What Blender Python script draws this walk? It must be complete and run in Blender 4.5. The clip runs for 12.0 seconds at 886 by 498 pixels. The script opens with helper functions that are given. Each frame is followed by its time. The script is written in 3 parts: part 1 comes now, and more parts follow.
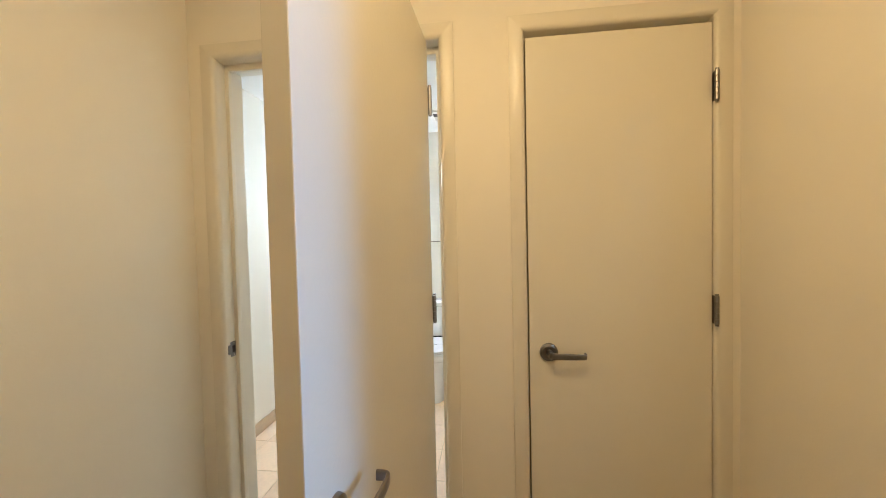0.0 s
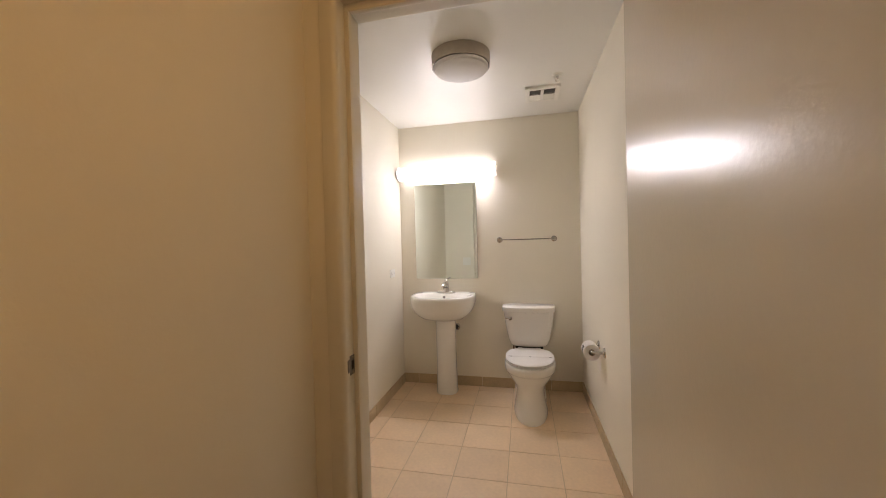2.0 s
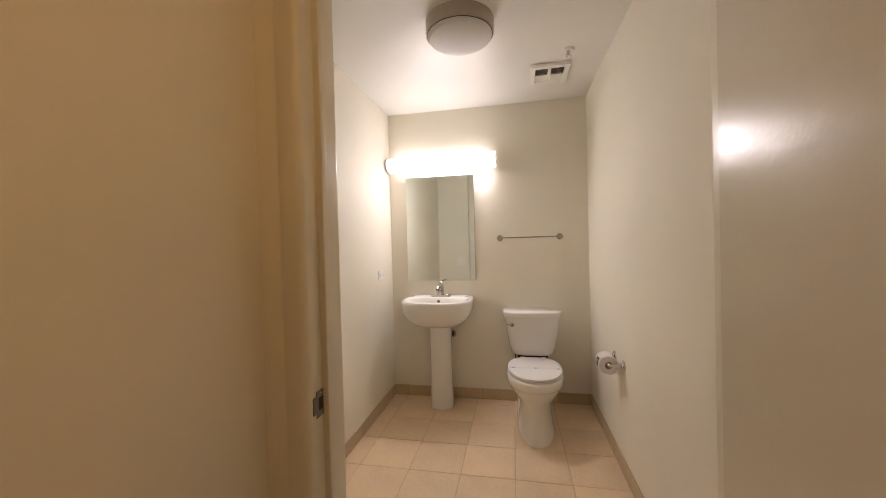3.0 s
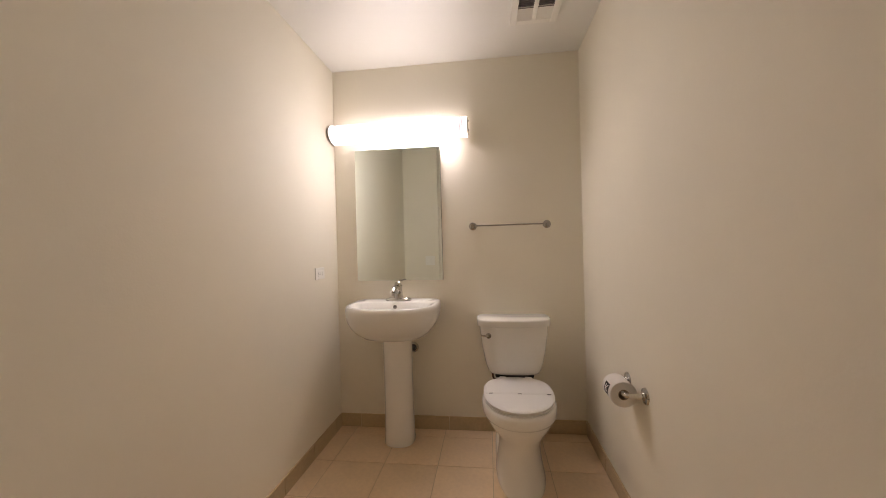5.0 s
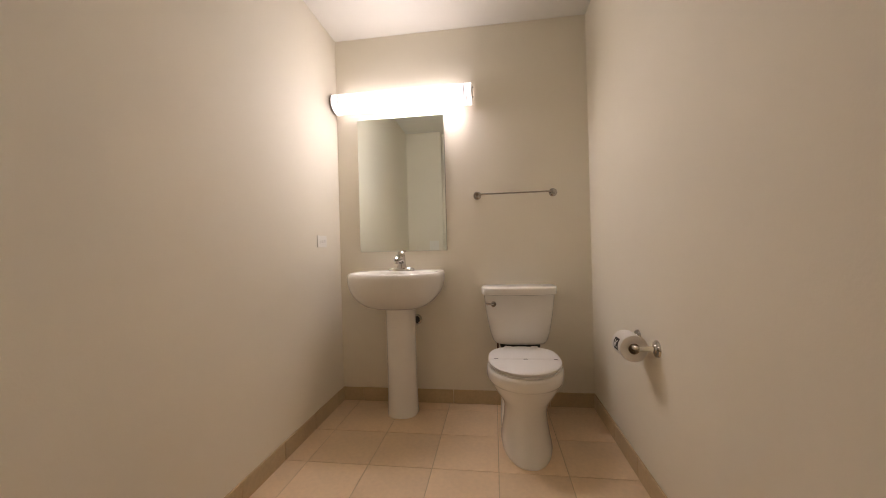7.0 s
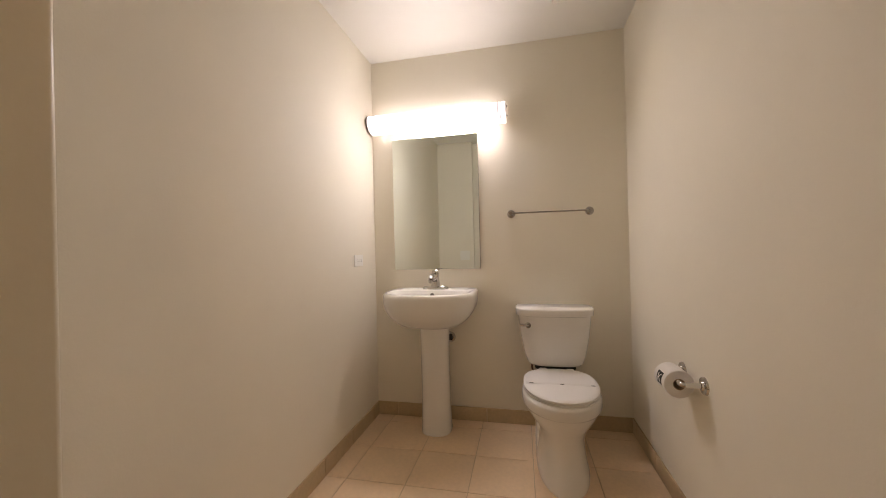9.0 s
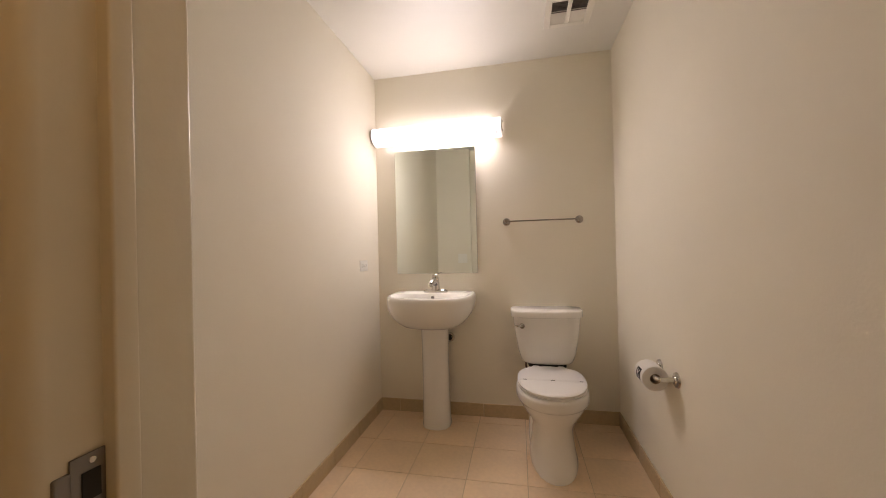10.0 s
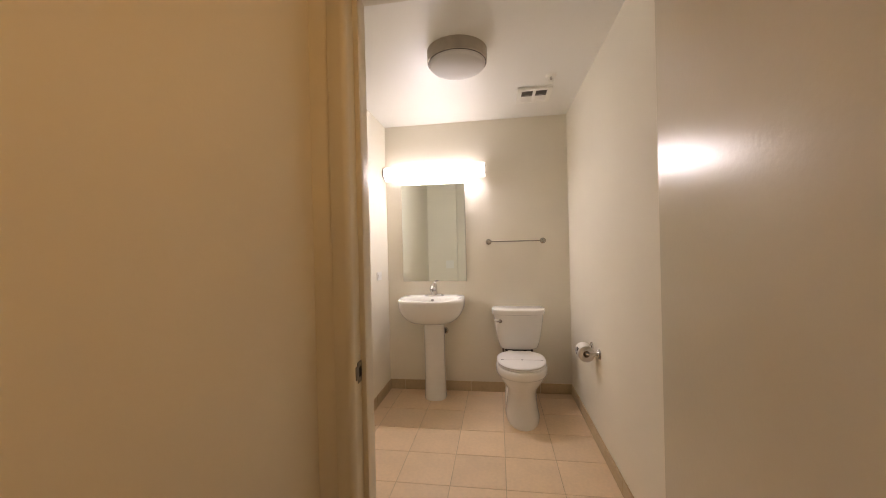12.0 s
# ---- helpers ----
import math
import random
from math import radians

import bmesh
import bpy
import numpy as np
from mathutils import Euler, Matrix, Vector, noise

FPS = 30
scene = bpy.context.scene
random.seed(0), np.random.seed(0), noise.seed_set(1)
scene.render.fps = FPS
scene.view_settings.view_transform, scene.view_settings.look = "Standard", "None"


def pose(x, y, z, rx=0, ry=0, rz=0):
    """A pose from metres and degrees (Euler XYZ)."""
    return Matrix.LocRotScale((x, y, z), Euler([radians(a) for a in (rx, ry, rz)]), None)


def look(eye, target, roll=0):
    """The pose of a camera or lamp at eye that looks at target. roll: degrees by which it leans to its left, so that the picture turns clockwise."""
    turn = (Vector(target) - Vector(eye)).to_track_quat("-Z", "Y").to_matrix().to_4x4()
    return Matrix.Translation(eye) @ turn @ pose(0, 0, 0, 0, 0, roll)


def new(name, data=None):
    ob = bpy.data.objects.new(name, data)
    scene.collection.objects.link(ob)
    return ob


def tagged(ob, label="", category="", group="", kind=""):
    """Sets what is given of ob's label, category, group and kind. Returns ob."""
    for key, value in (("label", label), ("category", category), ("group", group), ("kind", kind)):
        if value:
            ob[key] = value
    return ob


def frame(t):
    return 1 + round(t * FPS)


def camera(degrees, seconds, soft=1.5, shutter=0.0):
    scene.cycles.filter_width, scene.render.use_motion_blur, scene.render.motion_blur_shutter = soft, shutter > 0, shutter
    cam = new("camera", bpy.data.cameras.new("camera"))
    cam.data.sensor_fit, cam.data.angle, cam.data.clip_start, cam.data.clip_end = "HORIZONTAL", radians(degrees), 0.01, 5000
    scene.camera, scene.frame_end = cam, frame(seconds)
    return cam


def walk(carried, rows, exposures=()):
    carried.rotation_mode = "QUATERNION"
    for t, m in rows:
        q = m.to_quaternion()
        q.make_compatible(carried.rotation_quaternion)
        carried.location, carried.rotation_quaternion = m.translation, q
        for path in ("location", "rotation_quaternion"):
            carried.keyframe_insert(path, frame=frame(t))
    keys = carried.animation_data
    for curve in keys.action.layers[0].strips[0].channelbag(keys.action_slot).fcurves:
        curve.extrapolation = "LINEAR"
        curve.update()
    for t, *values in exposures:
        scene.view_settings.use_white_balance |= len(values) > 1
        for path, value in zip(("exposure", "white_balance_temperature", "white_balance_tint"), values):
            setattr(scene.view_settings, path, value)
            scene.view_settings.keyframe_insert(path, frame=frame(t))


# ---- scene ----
cam = camera(101.6, 12.0, soft=0.95)
PATH = [
    (0, (1.652, 0.384, 1.381), (1.411, 2.369, 1.319), -1.3),
    (0.2, (1.569, 0.367, 1.376), (1.347, 2.354, 1.321), -1.3),
    (0.4, (1.498, 0.369, 1.367), (1.28, 2.357, 1.319), -1.3),
    (0.5, (1.451, 0.366, 1.361), (1.248, 2.355, 1.319), -1.3),
    (0.6, (1.423, 0.388, 1.363), (1.211, 2.376, 1.318), -1.2),
    (0.8, (1.35, 0.431, 1.343), (1.117, 2.417, 1.305), -1.2),
    (1, (1.295, 0.482, 1.332), (1.02, 2.463, 1.289), -1.3),
    (1.5, (1.196, 0.602, 1.325), (0.809, 2.564, 1.293), -1.4),
    (2, (1.151, 0.683, 1.323), (0.715, 2.635, 1.296), -1.5),
    (2.5, (1.1, 0.799, 1.319), (0.663, 2.751, 1.293), -1.5),
    (3, (1.062, 0.978, 1.309), (0.671, 2.939, 1.282), -1.5),
    (3.2, (1.089, 1.112, 1.289), (0.699, 3.074, 1.267), -1.8),
    (4.8, (1.026, 1.559, 1.24), (0.776, 3.544, 1.225), -1.6),
    (5, (1.04, 1.613, 1.213), (0.789, 3.597, 1.205), -1.5),
    (5.5, (1.063, 1.685, 1.139), (0.805, 3.668, 1.139), -1.5),
    (6, (1.066, 1.695, 1.075), (0.801, 3.678, 1.077), -1.5),
    (6.5, (1.039, 1.668, 1.03), (0.772, 3.65, 1.034), -1.5),
    (7, (1.035, 1.655, 1.006), (0.758, 3.635, 1.008), -1.5),
    (7.2, (1.007, 1.648, 1.017), (0.744, 3.631, 1.016), -1.5),
    (8.8, (0.988, 1.634, 1.126), (0.578, 3.592, 1.121), -1.5),
    (9, (1.001, 1.634, 1.124), (0.575, 3.588, 1.132), -1.4),
    (9.5, (1.015, 1.591, 1.136), (0.577, 3.543, 1.153), -1.3),
    (10, (1.017, 1.478, 1.161), (0.607, 3.436, 1.17), -1.4),
    (10.5, (1.019, 1.318, 1.196), (0.670, 3.288, 1.203), -1.3),
    (11, (1.013, 1.068, 1.243), (0.687, 3.042, 1.251), -1.2),
    (11.5, (0.985, 0.904, 1.266), (0.666, 2.88, 1.263), -1.3),
    (12, (1.015, 0.728, 1.303), (0.718, 2.708, 1.297), -1.4),
]
walk(cam, [(t, look(eye, target, roll)) for t, eye, target, roll in PATH],
     exposures=[(0.0, 2.14, 5000, -3), (0.5, 1.76, 5200, 1), (0.8, 1.36, 5450, 6), (1.0, 1.21, 5700, 9), (1.5, 1.01, 6300, 11), (2.5, 1.05, 6750, 12), (5.0, 0.71, 7100, 15), (9.0, 0.75, 7150, 15), (10.5, 0.88, 7200, 16), (12.0, 1.09, 7000, 14)])

# ---- world, sun and lamps ----
world = bpy.data.worlds.new("sky")
scene.world = world
world.use_nodes = True
wn = world.node_tree
sky = wn.nodes.new("ShaderNodeTexSky")
sky.sky_type, sky.sun_disc = "NISHITA", False
sky.sun_elevation, sky.sun_rotation = radians(35), radians(150)
wn.links.new(sky.outputs["Color"], wn.nodes["Background"].inputs["Color"])
wn.nodes["Background"].inputs["Strength"].default_value = 0.05

VANITY_GLOW = 19.5
HALL_GLOW = 8.4


def area_lamp(name, m, w, h, watts, colour):
    data = bpy.data.lights.new(name, "AREA")
    data.shape, data.size, data.size_y, data.energy, data.color = "RECTANGLE", w, h, watts, colour
    ob = new(name, data)
    ob.matrix_world = m
    return ob


# daylight in the opening of the hall's side window
daylight = area_lamp("window_daylight", look((2.53, 0.72, 1.5), (1.0, 0.72, 1.45)), 0.5, 1.2, 0.25, (0.30, 0.54, 1.0))
daylight.data.spread = radians(15)


# ---- materials ----
def material(name, colour, rough=0.5, metal=0.0, gloss=0.5, vary=0.04, scale=3.0, bump=0.0, bump_scale=200.0,
             random_tint=0.0, coat=0.0, speck=0.0, speck_scale=60.0, rough_vary=0.05):
    m = bpy.data.materials.new(name)
    m.use_nodes = True
    nt = m.node_tree
    N, L = nt.nodes, nt.links
    b = N["Principled BSDF"]
    b.inputs["Metallic"].default_value = metal
    b.inputs["Specular IOR Level"].default_value = gloss
    b.inputs["Coat Weight"].default_value = coat
    b.inputs["Coat Roughness"].default_value = 0.08
    geo = N.new("ShaderNodeTexCoord")
    big = N.new("ShaderNodeTexNoise")
    big.inputs["Scale"].default_value, big.inputs["Detail"].default_value = scale, 5
    L.new(geo.outputs["Object"], big.inputs["Vector"])
    fine = N.new("ShaderNodeTexNoise")
    fine.inputs["Scale"].default_value, fine.inputs["Detail"].default_value = speck_scale, 3
    L.new(geo.outputs["Object"], fine.inputs["Vector"])
    ramp = N.new("ShaderNodeMapRange")
    ramp.inputs["From Min"].default_value, ramp.inputs["From Max"].default_value = 0.3, 0.7
    ramp.inputs["To Min"].default_value, ramp.inputs["To Max"].default_value = 1 - vary, 1 + vary
    L.new(big.outputs["Fac"], ramp.inputs["Value"])
    ramp2 = N.new("ShaderNodeMapRange")
    ramp2.inputs["From Min"].default_value, ramp2.inputs["From Max"].default_value = 0.3, 0.7
    ramp2.inputs["To Min"].default_value, ramp2.inputs["To Max"].default_value = 1 - speck, 1 + speck
    L.new(fine.outputs["Fac"], ramp2.inputs["Value"])
    mul = N.new("ShaderNodeMath")
    mul.operation = "MULTIPLY"
    L.new(ramp.outputs["Result"], mul.inputs[0])
    L.new(ramp2.outputs["Result"], mul.inputs[1])
    last = mul
    if random_tint:
        info = N.new("ShaderNodeObjectInfo")
        r3 = N.new("ShaderNodeMapRange")
        r3.inputs["To Min"].default_value, r3.inputs["To Max"].default_value = 1 - random_tint, 1 + random_tint
        L.new(info.outputs["Random"], r3.inputs["Value"])
        last = N.new("ShaderNodeMath")
        last.operation = "MULTIPLY"
        L.new(mul.outputs[0], last.inputs[0])
        L.new(r3.outputs["Result"], last.inputs[1])
    vec = N.new("ShaderNodeVectorMath")
    vec.operation = "SCALE"
    vec.inputs[0].default_value = colour
    L.new(last.outputs[0], vec.inputs["Scale"])
    L.new(vec.outputs["Vector"], b.inputs["Base Color"])
    rr = N.new("ShaderNodeMapRange")
    rr.inputs["To Min"].default_value, rr.inputs["To Max"].default_value = max(0.02, rough - rough_vary), rough + rough_vary
    L.new(big.outputs["Fac"], rr.inputs["Value"])
    L.new(rr.outputs["Result"], b.inputs["Roughness"])
    if bump:
        bn = N.new("ShaderNodeTexNoise")
        bn.inputs["Scale"].default_value, bn.inputs["Detail"].default_value = bump_scale, 2
        L.new(geo.outputs["Object"], bn.inputs["Vector"])
        bu = N.new("ShaderNodeBump")
        bu.inputs["Strength"].default_value, bu.inputs["Distance"].default_value = bump, 0.002
        L.new(bn.outputs["Fac"], bu.inputs["Height"])
        L.new(bu.outputs["Normal"], b.inputs["Normal"])
    return m


def glowing(name, colour, strength):
    m = bpy.data.materials.new(name)
    m.use_nodes = True
    b = m.node_tree.nodes["Principled BSDF"]
    b.inputs["Base Color"].default_value = (0.85, 0.83, 0.8, 1)
    b.inputs["Roughness"].default_value = 0.35
    b.inputs["Emission Color"].default_value = (*colour, 1)
    b.inputs["Emission Strength"].default_value = strength
    return m


WALL = material("wall_paint", (0.87, 0.82, 0.695), 0.72, gloss=0.3, vary=0.02, scale=1.6, bump=0.14, bump_scale=130)
CEIL = material("ceiling_paint", (0.87, 0.855, 0.80), 0.34, vary=0.012, scale=1.4, bump=0.1, bump_scale=240)
DOORPAINT = material("door_paint", (0.79, 0.742, 0.605), 0.25, gloss=0.45, vary=0.015, scale=2.0, bump=0.13, bump_scale=85, rough_vary=0.02)
TRIM = material("trim_paint", (0.79, 0.742, 0.61), 0.32, vary=0.015, scale=3.0, bump=0.08, bump_scale=90, rough_vary=0.02)
TILE = material("floor_tile", (0.82, 0.62, 0.41), 0.42, vary=0.05, scale=4.0, bump=0.05, bump_scale=120, random_tint=0.05, speck=0.04, speck_scale=45)
GROUT = material("grout", (0.56, 0.44, 0.28), 0.85, vary=0.1, scale=9.0, bump=0.2, bump_scale=300)
BASETILE = material("base_tile", (0.56, 0.43, 0.26), 0.45, vary=0.06, scale=6.0, random_tint=0.05, speck=0.05, speck_scale=70)
CARPET = material("hall_floor", (0.34, 0.28, 0.2), 0.95, vary=0.1, scale=5.0, bump=0.5, bump_scale=400)
CERAMIC = material("white_ceramic", (0.89, 0.875, 0.825), 0.14, vary=0.01, scale=3.0, coat=0.25, rough_vary=0.03)
PLASTIC = material("white_plastic", (0.90, 0.88, 0.81), 0.3, vary=0.012, scale=8.0)
SEATPLASTIC = material("seat_plastic", (0.87, 0.85, 0.82), 0.34, vary=0.012, scale=6.0)
CHROME = material("chrome", (0.62, 0.61, 0.59), 0.13, 1.0, vary=0.03, scale=20)
NICKEL = material("satin_nickel", (0.25, 0.235, 0.225), 0.3, 1.0, vary=0.06, scale=30, bump=0.03, bump_scale=500)
BRUSHED = material("brushed_nickel", (0.50, 0.45, 0.38), 0.42, 1.0, vary=0.05, scale=25, bump=0.04, bump_scale=400)
POLISHED = material("polished_steel", (0.44, 0.43, 0.41), 0.06, 1.0, vary=0.03, scale=20)
DARK = material("dark_hole", (0.02, 0.018, 0.016), 0.7, vary=0.1, scale=20)
RUBBER = material("black_rubber", (0.025, 0.024, 0.023), 0.6, vary=0.15, scale=30)
PAPER = material("toilet_paper", (0.82, 0.79, 0.74), 0.95, vary=0.02, scale=20, bump=0.3, bump_scale=350)
CARD = material("grey_card", (0.36, 0.27, 0.18), 0.9, vary=0.1, scale=30)
STRIP = material("paper_strip", (0.84, 0.82, 0.79), 0.8, vary=0.02, scale=20)
INK = material("dark_print", (0.022, 0.02, 0.018), 0.7, vary=0.1, scale=60)
COPPER = material("brown_hose", (0.16, 0.085, 0.05), 0.5, vary=0.15, scale=40)
FROSTED = material("unlit_diffuser", (0.74, 0.72, 0.70), 0.6, vary=0.01, scale=8)
VENTGREY = material("vent_mesh", (0.26, 0.24, 0.22), 0.7, vary=0.15, scale=40)
LAMP_ON = glowing("lit_diffuser", (0.935, 0.89, 0.97), VANITY_GLOW)
EDGE_ON = glowing("dimmed_diffuser", (0.935, 0.89, 0.97), 2.4)
HALL_ON = glowing("lit_hall_diffuser", (1.0, 0.58, 0.235), HALL_GLOW)
# the end caps are no lamp; this added glow makes them look brightly lit
CAP_GLOW = glowing("glow_end_cap", (1.0, 0.89, 0.96), 1.3)
mirror_mat = bpy.data.materials.new("mirror_silver")
mirror_mat.use_nodes = True
mb = mirror_mat.node_tree.nodes["Principled BSDF"]
mb.inputs["Base Color"].default_value, mb.inputs["Metallic"].default_value, mb.inputs["Roughness"].default_value = (0.85, 0.915, 0.88, 1), 1.0, 0.01
glass_mat = bpy.data.materials.new("window_glass")
glass_mat.use_nodes = True
gb = glass_mat.node_tree.nodes["Principled BSDF"]
gb.inputs["Transmission Weight"].default_value, gb.inputs["Roughness"].default_value = 1.0, 0.0


# ---- mesh helpers ----
def finish(bm, material_, smooth=False, angle=35):
    bmesh.ops.recalc_face_normals(bm, faces=bm.faces)
    me = bpy.data.meshes.new("mesh")
    bm.to_mesh(me)
    bm.free()
    me.materials.append(material_)
    if smooth:
        for p in me.polygons:
            p.use_smooth = True
        me.set_sharp_from_angle(angle=radians(angle))
    return me


def part(name, bm, material_, parent=None, label="", smooth=True, angle=20):
    """One bmesh as one mesh object, under a thing or a part."""
    ob = new(name, finish(bm, material_, smooth, angle))
    if parent is not None:
        ob.parent = parent
    return tagged(ob, label)


def thing(name, label, category, group="", at=None):
    ob = new(name)
    ob.empty_display_size = 0.1
    if at is not None:
        ob.matrix_basis = at
    return tagged(ob, label, category, group)


def box(x0, y0, z0, x1, y1, z1, bevel=0.0, segs=2, bm=None):
    own = bmesh.new()
    bmesh.ops.create_cube(own, size=1.0)
    for v in own.verts:
        v.co = Vector(((x0 + x1) / 2 + v.co.x * (x1 - x0), (y0 + y1) / 2 + v.co.y * (y1 - y0), (z0 + z1) / 2 + v.co.z * (z1 - z0)))
    if bevel:
        bmesh.ops.bevel(own, geom=own.edges[:], offset=bevel, segments=segs, profile=0.5, affect="EDGES")
    if bm is None:
        return own
    join(bm, own)
    return bm


def join(bm, other):
    me = bpy.data.meshes.new("tmp")
    other.to_mesh(me)
    other.free()
    bm.from_mesh(me)
    bpy.data.meshes.remove(me)
    return bm


def lathe(profile, m=None, segs=32):
    """profile: (radius, height) pairs turned about z, then moved by m."""
    bm = bmesh.new()
    rings = []
    for r, h in profile:
        if r < 1e-6:
            rings.append([bm.verts.new((0, 0, h))])
        else:
            rings.append([bm.verts.new((r * math.cos(2 * math.pi * i / segs), r * math.sin(2 * math.pi * i / segs), h)) for i in range(segs)])
    for a, b in zip(rings, rings[1:]):
        for i in range(segs):
            j = (i + 1) % segs
            if len(a) == 1 and len(b) == 1:
                continue
            if len(a) == 1:
                bm.faces.new((a[0], b[i], b[j]))
            elif len(b) == 1:
                bm.faces.new((a[i], a[j], b[0]))
            else:
                bm.faces.new((a[i], a[j], b[j], b[i]))
    if m is not None:
        bm.transform(m)
    return bm


def loft(rings, cap_first=True, cap_last=True):
    bm = bmesh.new()
    vs = [[bm.verts.new(p) for p in ring] for ring in rings]
    n = len(vs[0])
    for a, b in zip(vs, vs[1:]):
        for i in range(n):
            j = (i + 1) % n
            bm.faces.new((a[i], a[j], b[j], b[i]))
    if cap_first:
        bm.faces.new(vs[0])
    if cap_last:
        bm.faces.new(vs[-1])
    return bm


def oval(cx, yc, z, hw, front, back, nf=2.0, nb=2.0, count=56, nx=None):
    """A closed outline: half width hw, reaching front towards -y and back towards +y."""
    ring = []
    for i in range(count):
        a = 2 * math.pi * (i + 0.5) / count
        c, s = math.cos(a), math.sin(a)
        n = nf if s < 0 else nb
        x = hw * math.copysign(abs(c) ** (2 / n), c)
        y = (front if s < 0 else back) * math.copysign(abs(s) ** (2 / n), s)
        ring.append((cx + x, yc + y, z))
    return ring


def tube(points, radius, segs=20, cap=True):
    """A round bar along points."""
    pts = [Vector(p) for p in points]
    rings = []
    side = None
    for i, p in enumerate(pts):
        d = (pts[min(i + 1, len(pts) - 1)] - pts[max(i - 1, 0)]).normalized()
        if side is None:
            side = d.orthogonal().normalized()
        side = (side - d * side.dot(d)).normalized()
        up = d.cross(side)
        r = radius[i] if isinstance(radius, (list, tuple)) else radius
        rings.append([p + side * (r * math.cos(2 * math.pi * k / segs)) + up * (r * math.sin(2 * math.pi * k / segs)) for k in range(segs)])
    return loft(rings, cap, cap)


def bend(points, steps=8):
    """A smooth run through control points."""
    pts = [Vector(p).to_3d() for p in points]
    pts = [pts[0] * 2 - pts[1]] + pts + [pts[-1] * 2 - pts[-2]]
    out = []
    for a, b, c, d in zip(pts, pts[1:], pts[2:], pts[3:]):
        for k in range(steps):
            t = k / steps
            out.append(0.5 * ((2 * b) + (c - a) * t + (2 * a - 5 * b + 4 * c - d) * t * t + (3 * b - a - 3 * c + d) * t ** 3))
    out.append(pts[-2])
    return out


TO_SOUTH = Matrix.Rotation(radians(90), 4, "X")      # local z to -y
TO_WEST = Matrix.Rotation(radians(-90), 4, "Y")      # local z to -x
TO_EAST = Matrix.Rotation(radians(90), 4, "Y")       # local z to +x


def moved(x, y, z, turn=None):
    return Matrix.Translation((x, y, z)) @ (turn if turn is not None else Matrix())


# ---- the structure ----
RX = 1.634          # east wall of the bathroom
NY = 4.0            # north wall of the bathroom
CZ = 2.44           # ceilings
HY, BY = 1.71, 1.86  # the wall with the doors: hall face and bathroom face
HX0, HX1, HY0 = 0.488, 2.50, -1.3
DX0, DX1, DZ = 0.601, 1.490, 2.104      # opening of the bathroom door
LEAF_TOP = 2.083
KX0, KX1 = 1.795, 2.418                 # opening of the closet


def structure(name, bm, material_, label, category):
    ob = part(name, bm, material_, None, label, smooth=False)
    return tagged(ob, "", category, "", "structure")


structure("wall_north", box(-0.12, NY, 0, RX + 0.12, NY + 0.12, CZ), WALL, "cream painted bathroom wall behind the sink and toilet", "wall")
structure("wall_west", box(-0.12, BY, 0, 0, NY, CZ), WALL, "cream painted bathroom side wall beside the sink", "wall")
structure("wall_east", box(RX, BY, 0, RX + 0.12, NY, CZ), WALL, "cream painted bathroom side wall with the paper holder", "wall")
south = bmesh.new()
box(-0.12, HY, 0, DX0 - 0.02, BY, CZ, bm=south)
box(DX1 + 0.02, HY, 0, KX0 - 0.02, BY, CZ, bm=south)
box(KX1 + 0.02, HY, 0, HX1 + 0.12, BY, CZ, bm=south)
box(DX0 - 0.02, HY, DZ + 0.02, DX1 + 0.02, BY, CZ, bm=south)
box(KX0 - 0.02, HY, DZ + 0.02, KX1 + 0.02, BY, CZ, bm=south)
structure("wall_south", south, WALL, "cream painted wall with the bathroom and closet doorways", "wall")
structure("wall_pier", box(0, BY, 0, 0.43, BY + 0.09, CZ), WALL, "short cream wall pier inside the bathroom beside its door", "wall")
structure("wall_hall_west", box(HX0 - 0.12, HY0 - 0.12, 0, HX0, HY, CZ), WALL, "plain cream hall wall beside the bathroom door", "wall")
WY0, WY1 = 0.45, 1.0
hs = bmesh.new()
box(HX1, HY0 - 0.12, 0, HX1 + 0.12, WY0, CZ, bm=hs)
box(HX1, WY1, 0, HX1 + 0.12, HY, CZ, bm=hs)
box(HX1, WY0, 0, HX1 + 0.12, WY1, 0.85, bm=hs)
box(HX1, WY0, 2.15, HX1 + 0.12, WY1, CZ, bm=hs)
structure("wall_hall_east", hs, WALL, "plain cream hall wall beside the closet door", "wall")
structure("wall_hall_south", box(HX0, HY0 - 0.12, 0, HX1, HY0, CZ), WALL, "plain cream end wall of the hall", "wall")
cl = bmesh.new()
box(RX + 0.12, 2.5, 0, HX1 + 0.12, 2.6, CZ, bm=cl)
box(HX1, BY, 0, HX1 + 0.12, 2.5, CZ, bm=cl)
structure("wall_closet", cl, WALL, "plain cream walls that close the closet", "wall")
structure("ceiling", box(-0.12, BY, CZ, RX + 0.12, NY + 0.12, CZ + 0.1), CEIL, "smooth off-white painted bathroom ceiling", "ceiling")
structure("ceiling_hall", box(HX0 - 0.12, HY0 - 0.12, CZ, HX1 + 0.12, BY, CZ + 0.1), CEIL, "smooth off-white painted hall ceiling", "ceiling")
structure("ceiling_closet", box(RX + 0.12, BY, CZ, HX1 + 0.12, 2.6, CZ + 0.1), CEIL, "plain off-white closet ceiling", "ceiling")
floor = structure("floor", box(-0.12, HY + 0.06, -0.12, RX + 0.12, NY + 0.12, -0.0022), GROUT, "square beige ceramic floor tiles with thin grout joints", "floor")
structure("floor_hall", box(HX0 - 0.12, HY0 - 0.12, -0.12, HX1 + 0.12, HY + 0.06, 0), CARPET, "plain brown hall floor", "floor")
